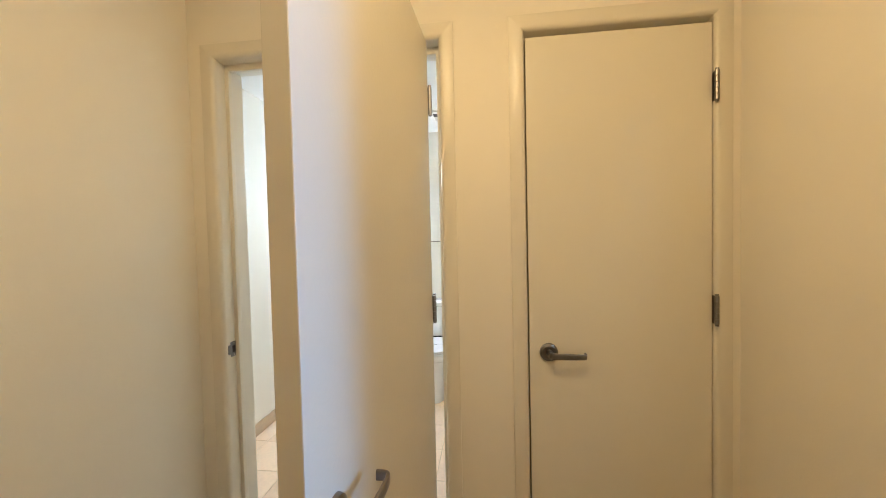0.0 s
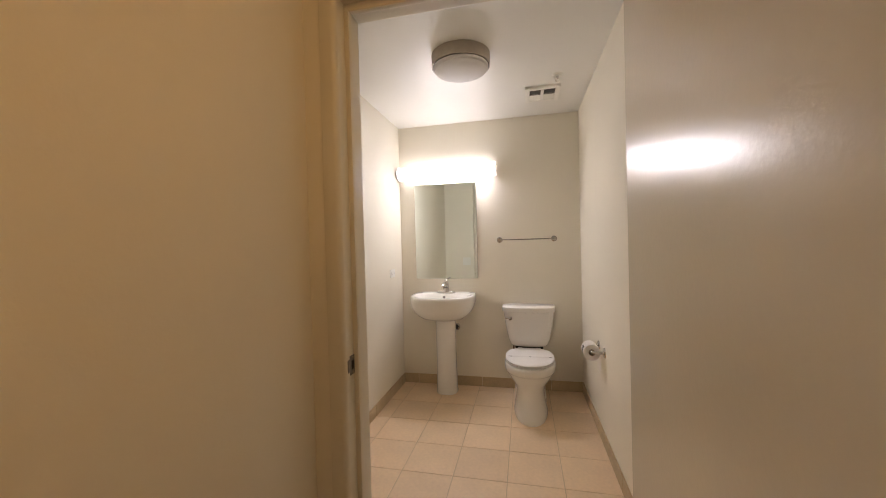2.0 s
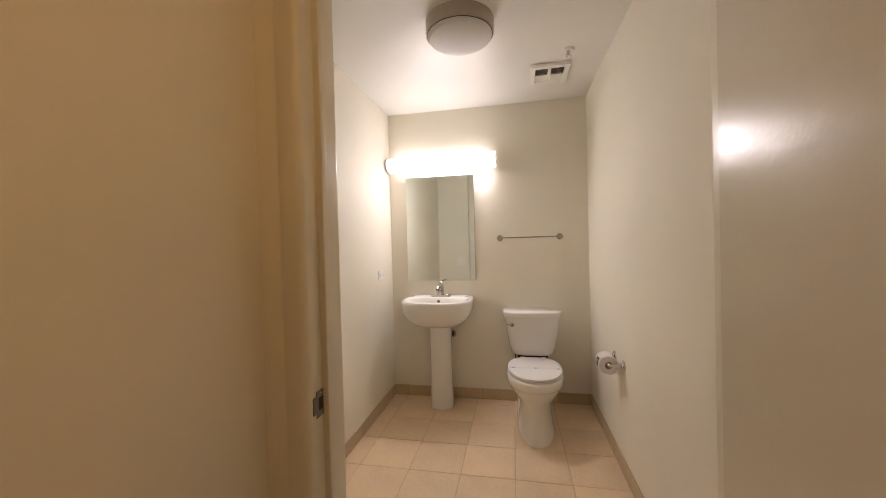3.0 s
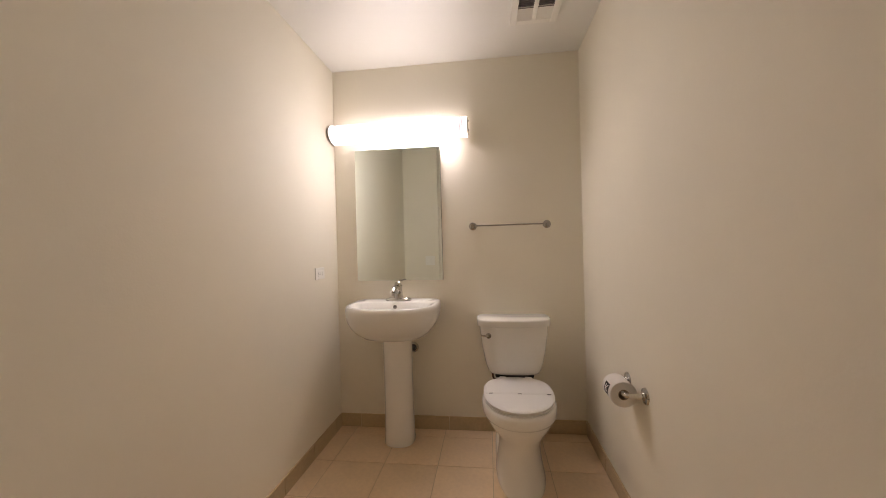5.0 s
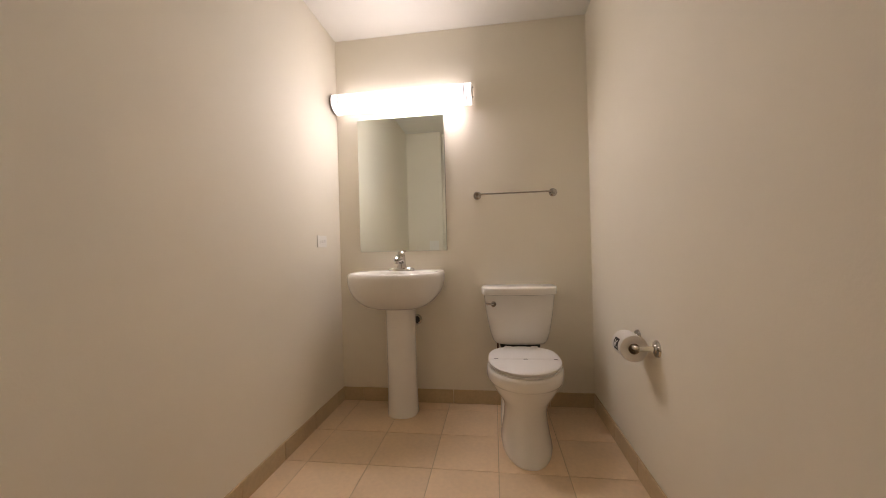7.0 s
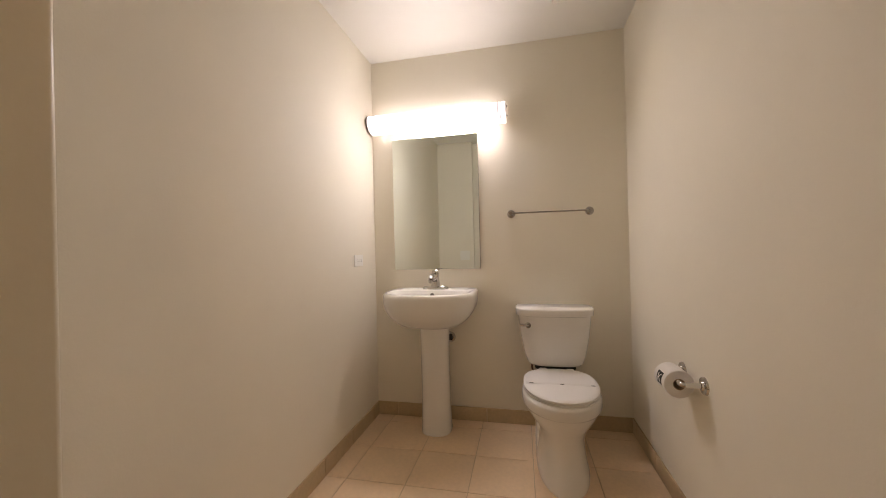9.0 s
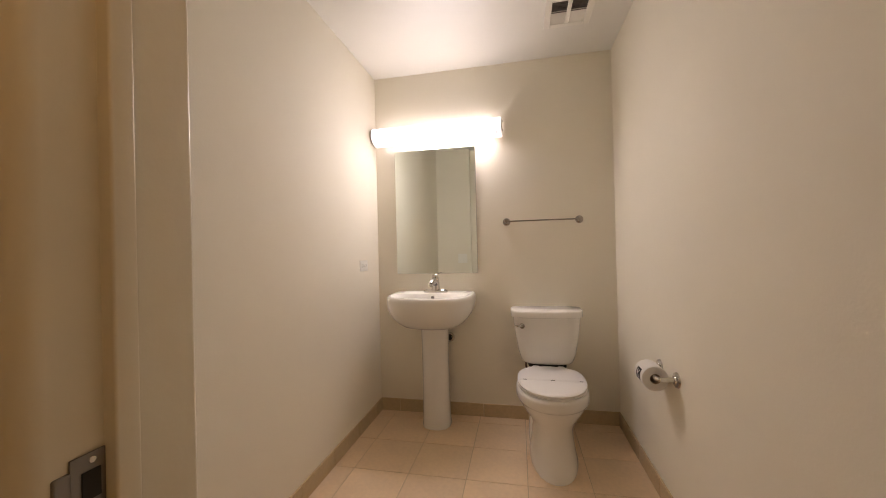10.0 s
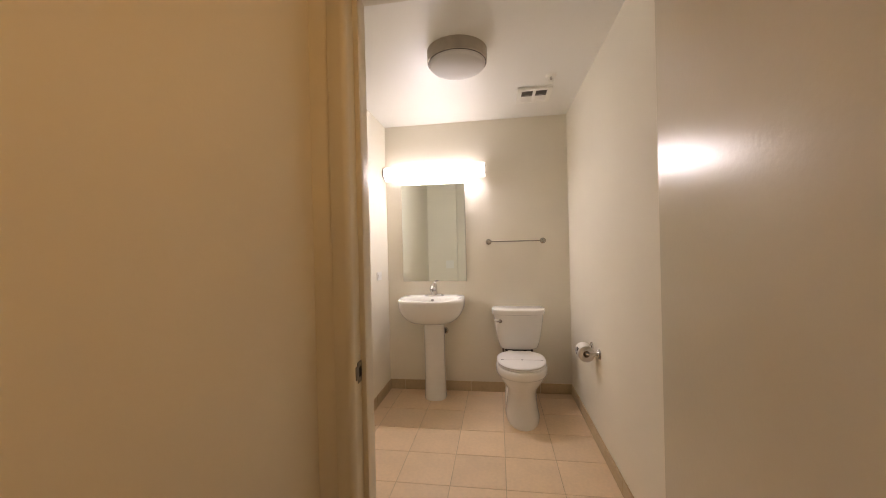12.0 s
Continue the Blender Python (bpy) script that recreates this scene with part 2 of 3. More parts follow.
structure("floor_closet", box(RX + 0.12, HY + 0.06, -0.12, HX1 + 0.12, 2.6, 0), CARPET, "plain brown closet floor", "floor")

win = tagged(new("window_1"), "plain white framed hall window with clear glass", "window", "", "structure")
for b in ((WY0, 0.85, WY0 + 0.05, 2.15), (WY1 - 0.05, 0.85, WY1, 2.15), (WY0 + 0.05, 0.85, WY1 - 0.05, 0.9), (WY0 + 0.05, 2.1, WY1 - 0.05, 2.15)):
    part("window_frame", box(HX1 + 0.05, b[0], b[1], HX1 + 0.11, b[2], b[3], 0.004), TRIM, win)
pane = part("pane", box(HX1 + 0.075, WY0 + 0.05, 0.9, HX1 + 0.081, WY1 - 0.05, 2.1), glass_mat, win, smooth=False)
pane.visible_shadow = False


# ---- door frames ----
def arc(cu, cy, r, a0, a1, n=6):
    """Points round (cu, cy) from a0 to a1 degrees."""
    return [(cu + r * math.cos(radians(a0 + (a1 - a0) * k / n)), cy + r * math.sin(radians(a0 + (a1 - a0) * k / n))) for k in range(n + 1)]


def frame_profile():
    """The folded steel section, as (reach into the opening, y): rounded hall edge, rabbet, stop, rounded bathroom edge."""
    f, b, w = HY - 0.007, BY + 0.016, 0.055
    p = [(-w, HY + 0.002)] + arc(-w + 0.002, f + 0.002, 0.002, 180, 270, 2)
    p += arc(-0.018, f + 0.018, 0.018, 270, 360, 8)
    p += arc(0.0, STOP0, 0.0005, 270, 360, 1) + arc(0.013, STOP0 + 0.003, 0.003, 270, 360, 4) + arc(0.013, STOP1 - 0.003, 0.003, 0, 90, 4) + [(0.0, STOP1)]
    p += arc(-0.007, b - 0.007, 0.007, 0, 90, 5) + arc(-w + 0.002, b - 0.002, 0.002, 90, 180, 2)
    return p + [(-w, BY - 0.002), (-0.0195, BY - 0.002), (-0.0195, HY + 0.002)]


STOP0, STOP1 = 1.766, 1.791


def door_frame(name, x0, x1, label):
    """A painted steel frame round an opening, mitred at the head."""
    f = tagged(new(name), label, "door frame", "", "structure")
    p = frame_profile()
    top = [DZ - u * (1.5 if u > 0 else 1) for u, y in p]
    left = [[(x0 + u, y, 0) for u, y in p], [(x0 + u, y, z) for (u, y), z in zip(p, top)]]
    right = [[(x1 - u, y, 0) for u, y in p], [(x1 - u, y, z) for (u, y), z in zip(p, top)]]
    part("jamb", loft(left), TRIM, f, angle=40)
    part("jamb", loft(right), TRIM, f, angle=40)
    part("head", loft([left[1], right[1]]), TRIM, f, angle=40)
    return f


door_frame("door_frame_1", DX0, DX1, "cream painted steel door frame of the bathroom doorway")
door_frame("door_frame_2", KX0, KX1, "cream painted steel door frame round the closed closet door")


def strike():
    s = tagged(new("strike_plate"), "worn satin steel strike plate on the door jamb", "strike plate")
    plate = box(0, -0.018, -0.031, 0.0022, 0.012, 0.031, 0.0008)
    box(-0.003, -0.031, -0.020, 0.0024, -0.016, 0.020, 0.002, bm=plate)
    part("plate", plate, NICKEL, s)
    part("latch_hole", box(0.0015, -0.009, -0.014, 0.0032, 0.007, 0.014), DARK, s, "dark latch hole")
    for z in (-0.0235, 0.0235):
        part("screw", lathe([(0, 0.0036), (0.003, 0.0034), (0.0036, 0.002)], moved(0, 0.0, z, TO_EAST), 12), CHROME, s)
    s.matrix_basis = moved(DX0 + 0.0003, 1.7535, 0.942)


strike()


# ---- doors ----
def lever_set(parent, x, y, z, side, reach, length=0.118):
    """A flat lever on one face. side: -1 out of the local -y face, +1 out of the +y face. reach: -1 or +1 along x."""
    t = TO_SOUTH if side < 0 else Matrix.Rotation(radians(-90), 4, "X")
    path = bend([(0, 0.030), (0.001, 0.043), (0.012, 0.052), (0.05, 0.054), (length - 0.012, 0.054), (length - 0.001, 0.048), (length, 0.030)], 5)
    rings = []
    for i, q in enumerate([Vector((a, b)) for a, b, *_ in [tuple(v) for v in path]]):
        ahead = Vector(tuple(path[min(i + 1, len(path) - 1)])[:2]) - Vector(tuple(path[max(i - 1, 0)])[:2])
        n = Vector((-ahead.y, ahead.x)).normalized() * 0.0038
        f = i / (len(path) - 1)
        h = 0.0135 - 0.0042 * min(1, f * 1.3)
        ring = []
        for k in range(16):
            c, d = math.cos(2 * math.pi * k / 16), math.sin(2 * math.pi * k / 16)
            u, w = math.copysign(abs(c) ** 0.45, c), math.copysign(abs(d) ** 0.45, d)
            ring.append((x + reach * (q.x + n.x * u), y + side * (q.y + n.y * u), z + h * w))
        rings.append(ring)
    lever = part("lever", loft(rings), NICKEL, parent, "satin nickel lever handle", angle=50)
    part("neck", lathe([(0, 0), (0.013, 0), (0.0115, 0.02), (0.0115, 0.037), (0.009, 0.041), (0, 0.042)], moved(x, y + side * 0.008, z, t), 24), NICKEL, lever)
    part("rosette", lathe([(0, 0.012), (0.024, 0.012), (0.031, 0.008), (0.033, 0.0)], moved(x, y, z, t)), NICKEL, lever)


def hinge(parent, x, y, z, leaf_to):
    """A butt hinge with knuckles about z; leaf_to: the leaf's way along x and y."""
    k = bmesh.new()
    for i in range(5):
        join(k, lathe([(0, 0), (0.0066, 0), (0.0072, 0.001), (0.0072, 0.0178), (0.0066, 0.0188), (0, 0.0188)], moved(x, y, z - 0.049 + i * 0.0196), 16))
    join(k, lathe([(0, 0), (0.005, 0.0005), (0.006, 0.003), (0.006, 0.006), (0, 0.006)], moved(x, y, z + 0.049), 16))
    join(k, lathe([(0, -0.006), (0.006, -0.005), (0.006, -0.002), (0, 0)], moved(x, y, z - 0.049), 16))
    h = part("hinge", k, NICKEL, parent, "satin nickel hinge")
    dx, dy = leaf_to
    part("leaf", box(min(x, x + dx), min(y, y + dy), z - 0.048, max(x, x + dx), max(y, y + dy), z + 0.048, 0.0006), NICKEL, h)


closet = tagged(new("closet_door"), "closed flush cream closet door with a satin nickel lever", "door")
part("leaf_panel", box(KX0 + 0.005, 1.716, 0.012, KX1 - 0.0035, 1.757, LEAF_TOP, 0.002), DOORPAINT, closet)
lever_set(closet, 1.868, 1.716, 0.959, -1, 1)
for hz in (1.868, 1.115, 0.28):
    hinge(closet, KX1 + 0.002, 1.700, hz, (-0.0025, 0.022))

# the bathroom door stands open into the hall, about its hinges
W, T = 0.875, 0.039
bath_door = tagged(new("bathroom_door"), "flush semi-gloss cream bathroom door standing open into the hall", "door")
# built shut along x from the hinge edge at 0 to -W; the hall face is y = 0, the bathroom face y = T
part("leaf_panel", box(-W, 0, 0.012, 0, T, LEAF_TOP, 0.002), DOORPAINT, bath_door)
lever_set(bath_door, -W + 0.075, 0, 0.966, -1, 1, 0.102)
lever_set(bath_door, -W + 0.075, T, 0.966, 1, 1, 0.104)
part("latch_plate", box(-W - 0.0015, T / 2 - 0.0125, 0.944, -W + 0.001, T / 2 + 0.0125, 1.0, 0.0006), NICKEL, bath_door)
for hz in (1.877, 1.122, 0.28):
    hinge(bath_door, 0.006, -0.006, hz, (-0.003, 0.036))
bath_door.matrix_basis = Matrix.Translation((1.4508, 1.688, 0)) @ Matrix.Rotation(radians(87.59), 4, "Z")

# robe hook on the bathroom face of the open door
hook = tagged(new("robe_hook"), "chrome robe hook with black rubber bumper on the door", "hook")
part("flange", lathe([(0, 0.006), (0.017, 0.006), (0.022, 0.003), (0.023, 0)]), CHROME, hook)
part("bumper_arm", tube(bend([(0, 0, 0.004), (0.0, 0.0, 0.018), (0.0, 0.004, 0.028), (0, 0.006, 0.038)], 5), 0.010), CHROME, hook)
part("bumper", lathe([(0, 0.0), (0.012, 0.0), (0.0145, 0.003), (0.0145, 0.014), (0.011, 0.017), (0, 0.017)], moved(0, 0.006, 0.037), 20), RUBBER, hook, "black rubber bumper")
part("prong", tube(bend([(0, -0.002, 0.010), (0, -0.020, 0.016), (0, -0.036, 0.026), (0, -0.036, 0.034)], 5), 0.0065), CHROME, hook)
part("prong_tip", lathe([(0, -0.008), (0.006, -0.006), (0.008, 0), (0.006, 0.006), (0, 0.008)], moved(0, -0.036, 0.037), 14), CHROME, hook)
hook.matrix_basis = Matrix.Translation((1.393, 1.245, 1.742)) @ Matrix.Rotation(radians(-2.4), 4, "Z") @ TO_WEST @ Matrix.Rotation(radians(-90), 4, "Z")


# ---- sink ----
SX = 0.442
sink = tagged(new("pedestal_sink"), "white ceramic pedestal sink with an oval basin", "sink")
outer = [(0.648, 0.100, 3.835, 0.080, 0.10), (0.655, 0.140, 3.825, 0.105, 0.15), (0.672, 0.186, 3.80, 0.140, 0.198), (0.70, 0.228, 3.80, 0.182, 0.198), (0.735, 0.260, 3.80, 0.217, 0.198),
         (0.775, 0.281, 3.80, 0.241, 0.198), (0.815, 0.290, 3.80, 0.253, 0.198), (0.85, 0.291, 3.80, 0.256, 0.198), (0.868, 0.287, 3.80, 0.253, 0.198), (0.876, 0.278, 3.80, 0.245, 0.197)]
inner = [(0.876, 0.252, 3.745, 0.166, 0.105), (0.870, 0.246, 3.745, 0.160, 0.098), (0.84, 0.232, 3.74, 0.145, 0.088), (0.80, 0.20, 3.735, 0.118, 0.075), (0.77, 0.14, 3.735, 0.08, 0.055), (0.757, 0.05, 3.735, 0.03, 0.025)]
rings = [oval(SX, yc, z, hw * 0.972, fr, bk, 2.45, 7.0) for z, hw, yc, fr, bk in outer] + [oval(SX, yc, z, hw, fr, bk, 2.6, 3.6) for z, hw, yc, fr, bk in inner]
part("basin", loft(rings), CERAMIC, sink, angle=60)
ped = []
for z, r, yc in ((0, 0.095, 3.848), (0.012, 0.097, 3.848), (0.03, 0.094, 3.848), (0.2, 0.090, 3.845), (0.45, 0.0895, 3.842), (0.6, 0.091, 3.84), (0.672, 0.094, 3.838)):
    ped.append(oval(SX + 0.012, yc, z, r * 0.97, r, r * 0.9, 2.4, 3.0, 40))
part("pedestal", loft(ped), CERAMIC, sink, angle=60)
part("overflow", lathe([(0.0, 0.0005), (0.006, 0.0005), (0.0065, 0.003), (0.011, 0.003), (0.0125, 0)], moved(SX + 0.004, 3.829, 0.848, TO_SOUTH @ Matrix.Rotation(radians(-8), 4, "X")), 20), NICKEL, sink, "dark metal overflow ring")
part("drain", lathe([(0, 0.004), (0.018, 0.004), (0.022, 0.002), (0.023, 0)], moved(SX, 3.735, 0.757)), CHROME, sink, "chrome drain")

faucet = tagged(new("faucet"), "chrome single-handle faucet on the sink deck", "faucet")
FX, FY, FZ = SX + 0.01, 3.905, 0.876
base = []
for z, s in ((0.0, 1.0), (0.010, 1.0), (0.016, 0.93), (0.020, 0.8)):
    base.append([(x, y, FZ + z) for x, y, _ in oval(FX, FY, 0, 0.084 * s, 0.028 * s, 0.028 * s, 3, 3, 40)])
part("base_plate", loft(base), CHROME, faucet)
part("body", lathe([(0, 0), (0.031, 0), (0.027, 0.02), (0.024, 0.05), (0.023, 0.078), (0.0, 0.084)], moved(FX, FY, FZ + 0.014)), CHROME, faucet)
part("spout", tube(bend([(FX, FY, FZ + 0.055), (FX - 0.002, FY - 0.04, FZ + 0.082), (FX - 0.004, FY - 0.085, FZ + 0.085), (FX - 0.006, FY - 0.112, FZ + 0.068)], 6), [0.023] * 6 + [0.0195] * 6 + [0.0165] * 7), CHROME, faucet)
part("aerator", lathe([(0, 0), (0.0125, 0), (0.0125, 0.018), (0, 0.018)], moved(FX - 0.006, FY - 0.114, FZ + 0.048)), CHROME, faucet)
part("handle", tube(bend([(FX, FY, FZ + 0.085), (FX, FY + 0.002, FZ + 0.099), (FX - 0.002, FY - 0.014, FZ + 0.109), (FX - 0.004, FY - 0.040, FZ + 0.113)], 5), [0.0235] * 5 + [0.020] * 5 + [0.012] * 6), CHROME, faucet)

trap = tagged(new("drain_pipe"), "chrome drain pipe with wall flange behind the sink", "pipe")
part("flange", lathe([(0.017, 0.004), (0.022, 0.009), (0.032, 0.006), (0.035, 0)], moved(0.522, NY - 0.0005, 0.548, TO_SOUTH)), CHROME, trap)
part("pipe", tube([(0.522, NY, 0.548), (0.505, 3.96, 0.548), (0.47, 3.92, 0.56), (0.46, 3.90, 0.62)], 0.018), RUBBER, trap, "dark drain pipe")


# ---- toilet ----
TX = 1.178
toilet = tagged(new("toilet"), "white two-piece ceramic toilet with its lid closed", "toilet")
bowl = [(0.0, 0.126, 3.60, 0.285, 0.26), (0.012, 0.128, 3.60, 0.287, 0.26), (0.04, 0.122, 3.60, 0.272, 0.26), (0.10, 0.112, 3.60, 0.245, 0.26), (0.17, 0.106, 3.60, 0.222, 0.26),
        (0.215, 0.112, 3.60, 0.220, 0.255), (0.25, 0.128, 3.595, 0.228, 0.24), (0.285, 0.155, 3.59, 0.240, 0.22), (0.315, 0.173, 3.588, 0.248, 0.20), (0.336, 0.178, 3.585, 0.248, 0.19),
        (0.339, 0.189, 3.585, 0.259, 0.19), (0.350, 0.194, 3.585, 0.264, 0.19), (0.385, 0.193, 3.585, 0.262, 0.19), (0.396, 0.187, 3.585, 0.257, 0.186), (0.400, 0.175, 3.585, 0.245, 0.18)]
part("bowl", loft([oval(TX, yc, z, hw, fr, bk, 2.1, 2.6) for z, hw, yc, fr, bk in bowl]), CERAMIC, toilet, angle=60)
deck = [oval(TX, 3.85, z, hw, 0.10, 0.11, 4, 4, 40) for z, hw in ((0.25, 0.09), (0.32, 0.11), (0.38, 0.115), (0.405, 0.113), (0.414, 0.10))]
part("tank_deck", loft(deck), CERAMIC, toilet, angle=60)
trapway = [oval(TX, 3.74, z, hw, 0.15, 0.15, 2.2, 2.6, 40) for z, hw in ((0.0, 0.126), (0.02, 0.128), (0.09, 0.126), (0.14, 0.120), (0.18, 0.105), (0.2, 0.09))]
part("trapway", loft(trapway), CERAMIC, toilet, angle=60)
seat = [oval(TX, 3.585, z, hw, fr, 0.20, 2.1, 3.0) for z, hw, fr in ((0.401, 0.176, 0.238), (0.402, 0.184, 0.248), (0.409, 0.185, 0.249), (0.4115, 0.180, 0.244))]
part("seat", loft(seat), SEATPLASTIC, toilet, angle=50)
lid = [oval(TX, 3.585, z, hw, fr, 0.205, 2.1, 3.0) for z, hw, fr in ((0.4135, 0.176, 0.240), (0.415, 0.1845, 0.2495), (0.424, 0.1855, 0.2505), (0.4285, 0.181, 0.246), (0.4305, 0.165, 0.225), (0.432, 0.08, 0.11))]
part("lid", loft(lid), SEATPLASTIC, toilet, angle=50)
for sx in (-0.075, 0.075):
    part("lid_hinge", box(TX + sx - 0.022, 3.775, 0.40, TX + sx + 0.022, 3.805, 0.432, 0.008, 3), SEATPLASTIC, toilet)
# a black band paints in the shade of the gap under the tank
part("tank_gap_shade", loft([oval(TX, 3.897, z, 0.118, 0.074, 0.06, 4, 4, 40) for z in (0.411, 0.434)]), RUBBER, toilet, "dark band for the shaded gap under the tank")
tank = [(0.4325, 0.10, 0.06, 0.06), (0.433, 0.128, 0.078, 0.085), (0.438, 0.148, 0.087, 0.09), (0.452, 0.160, 0.093, 0.095), (0.50, 0.176, 0.099, 0.10), (0.60, 0.194, 0.104, 0.10), (0.68, 0.204, 0.107, 0.10), (0.728, 0.208, 0.108, 0.10)]
part("tank", loft([oval(TX, 3.897, z, hw, fr, bk, 3.6, 6.0, 72) for z, hw, fr, bk in tank]), CERAMIC, toilet, angle=60)
tl = [(0.727, 0.214, 0.117, 0.10), (0.7295, 0.2215, 0.126, 0.10), (0.762, 0.2235, 0.129, 0.10), (0.7685, 0.2215, 0.127, 0.10), (0.7715, 0.216, 0.121, 0.097)]
part("tank_lid", loft([oval(TX, 3.897, z, hw, fr, bk, 3.0, 6.0, 72) for z, hw, fr, bk in tl]), CERAMIC, toilet, angle=60)
flush = part("flush_lever", tube(bend([(1.025, 3.783, 0.678), (1.012, 3.776, 0.679), (0.992, 3.773, 0.682), (0.982, 3.774, 0.683)], 4), [0.006] * 4 + [0.0058] * 4 + [0.005] * 5), POLISHED, toilet, "chrome flush lever")
part("knob", lathe([(0, 0.018), (0.011, 0.018), (0.0155, 0.013), (0.0165, 0.004), (0.014, 0)], moved(1.026, 3.797, 0.677, TO_SOUTH), 24), POLISHED, flush)

strip = tagged(new("paper_band"), "white paper sanitary band across the toilet lid", "paper band")
part("band", box(TX - 0.174, 3.538, 0.4316, TX + 0.174, 3.564, 0.4324), STRIP, strip, smooth=False)
for dx in (-0.145, 0.005, 0.155):
    part("print", box(TX + dx - 0.010, 3.541, 0.4326, TX + dx + 0.010, 3.549, 0.4330), INK, strip, "dark unreadable print", smooth=False)

hose = tagged(new("water_supply"), "thin brown water supply hose under the toilet tank", "hose")
part("hose", tube(bend([(1.047, 3.935, 0.452), (1.046, 3.94, 0.41), (1.05, 3.95, 0.37), (1.085, 3.97, 0.335), (1.13, NY, 0.325)], 6), 0.006), COPPER, hose)
part("nut", lathe([(0, 0), (0.013, 0), (0.014, 0.004), (0.014, 0.016), (0, 0.016)], moved(1.047, 3.935, 0.436), 8), PLASTIC, hose)


# ---- mirror and vanity lamp ----
mirror = tagged(new("mirror"), "tall frameless wall mirror above the pedestal sink", "mirror")
part("backing", box(0.1485, NY - 0.010, 0.9995, 0.7355, NY, 1.8875), VENTGREY, mirror, smooth=False)
part("mirror_glass", box(0.149, NY - 0.016, 1.0, 0.735, NY - 0.010, 1.887, 0.0015, 2), mirror_mat, mirror, smooth=False)
part("clip", box(0.437, NY - 0.019, 0.995, 0.462, NY - 0.0, 1.006, 0.001), CHROME, mirror, "small chrome mirror clip")

lamp = tagged(new("vanity_light"), "lit white half-round vanity light bar above the mirror", "wall lamp")
LX0, LX1, LY, LZ = 0.014, 0.922, 3.985, 1.992


def half_round(x, dy, dz, count=32, a0=0.0, a1=math.pi):
    ring = []
    for i in range(count):
        a = a0 + (a1 - a0) * i / (count - 1)
        ring.append((x, LY - dy * math.sin(a) ** 0.8, LZ + dz * math.cos(a)))
    return ring


# front glows fully; upper lip and ends are dimmed to spare ceiling and wall
TOP = math.pi * 0.36
part("diffuser", loft([half_round(x, 0.105, 0.0605, 24, TOP, math.pi) for x in (LX0 + 0.28, LX1 - 0.09)]), LAMP_ON, lamp, "glowing white diffuser")
part("diffuser_lip", loft([half_round(x, 0.105, 0.0605, 10, 0, TOP) for x in (LX0 + 0.28, LX1 - 0.09)]), EDGE_ON, lamp)
for xa, xb in ((LX0 + 0.058, LX0 + 0.28), (LX1 - 0.09, LX1 - 0.058)):
    part("diffuser_end", loft([half_round(x, 0.105, 0.0605) for x in (xa, xb)]), EDGE_ON, lamp)
for xa, xb, e in ((LX0, LX0 + 0.058, LX0), (LX1 - 0.058, LX1, LX1)):
    part("end_cap", loft([half_round(x, 0.107, 0.0625) for x in (xa, xb)]), CAP_GLOW, lamp, "white end cap with added glow")
    s = 1 if e == LX0 else -1
    for off in (0.030, 0.045):
        part("trim_ring", loft([half_round(e + s * off + d, 0.1085, 0.064) for d in (-0.002, 0.002)]), VENTGREY, lamp, "thin dark metal ring")
    # the left plate is dark metal, which paints in the shade on that end
    part("end_plate", loft([half_round(e - s * d, 0.1075, 0.063) for d in (0.0005, 0.006)]), NICKEL if s > 0 else PLASTIC, lamp)
    for dz in (-0.03, 0.03):
        part("screw", lathe([(0, 0.007), (0.0045, 0.006), (0.006, 0)], moved(e - s * 0.006, LY - 0.045, LZ + dz, TO_EAST if s < 0 else TO_WEST), 12), NICKEL, lamp)
part("wall_plate", box(LX0 + 0.02, NY - 0.016, LZ - 0.055, LX1 - 0.02, NY, LZ + 0.055, 0.003), PLASTIC, lamp)

# ---- towel bar ----
bar = tagged(new("towel_bar"), "thin chrome towel bar on two round wall posts", "towel bar")
for px in (0.94, 1.414):
    post = part("post", lathe([(0, 0.066), (0.011, 0.066), (0.0125, 0.06), (0.0125, 0.045), (0.009, 0.034), (0.009, 0.02), (0.014, 0.011), (0.024, 0.007), (0.026, 0.0)], moved(px, NY, 1.347, TO_SOUTH), 24), POLISHED, bar)
part("rail", tube([(0.94, NY - 0.053, 1.347), (1.414, NY - 0.053, 1.347)], 0.005), POLISHED, bar)

# ---- paper holder and roll ----
holder = tagged(new("paper_holder"), "chrome toilet paper holder with two wall posts", "paper holder")
AX, AZ = RX - 0.074, 0.611
for py in (3.108, 3.288):
    s = 1 if py < 3.2 else -1
    part("post", tube(bend([(RX - 0.002, py, AZ), (RX - 0.055, py, AZ), (AX + 0.004, py + s * 0.004, AZ), (AX - 0.002, py + s * 0.02, AZ)], 6), [0.0095] * 6 + [0.0095] * 6 + [0.0095] * 7), CHROME, holder)
    part("flange", lathe([(0, 0.014), (0.014, 0.014), (0.018, 0.009), (0.030, 0.007), (0.033, 0)], moved(RX, py, AZ, TO_WEST), 28), CHROME, holder)
part("roller", tube([(AX, 3.125, AZ), (AX, 3.272, AZ)], 0.009), CHROME, holder)

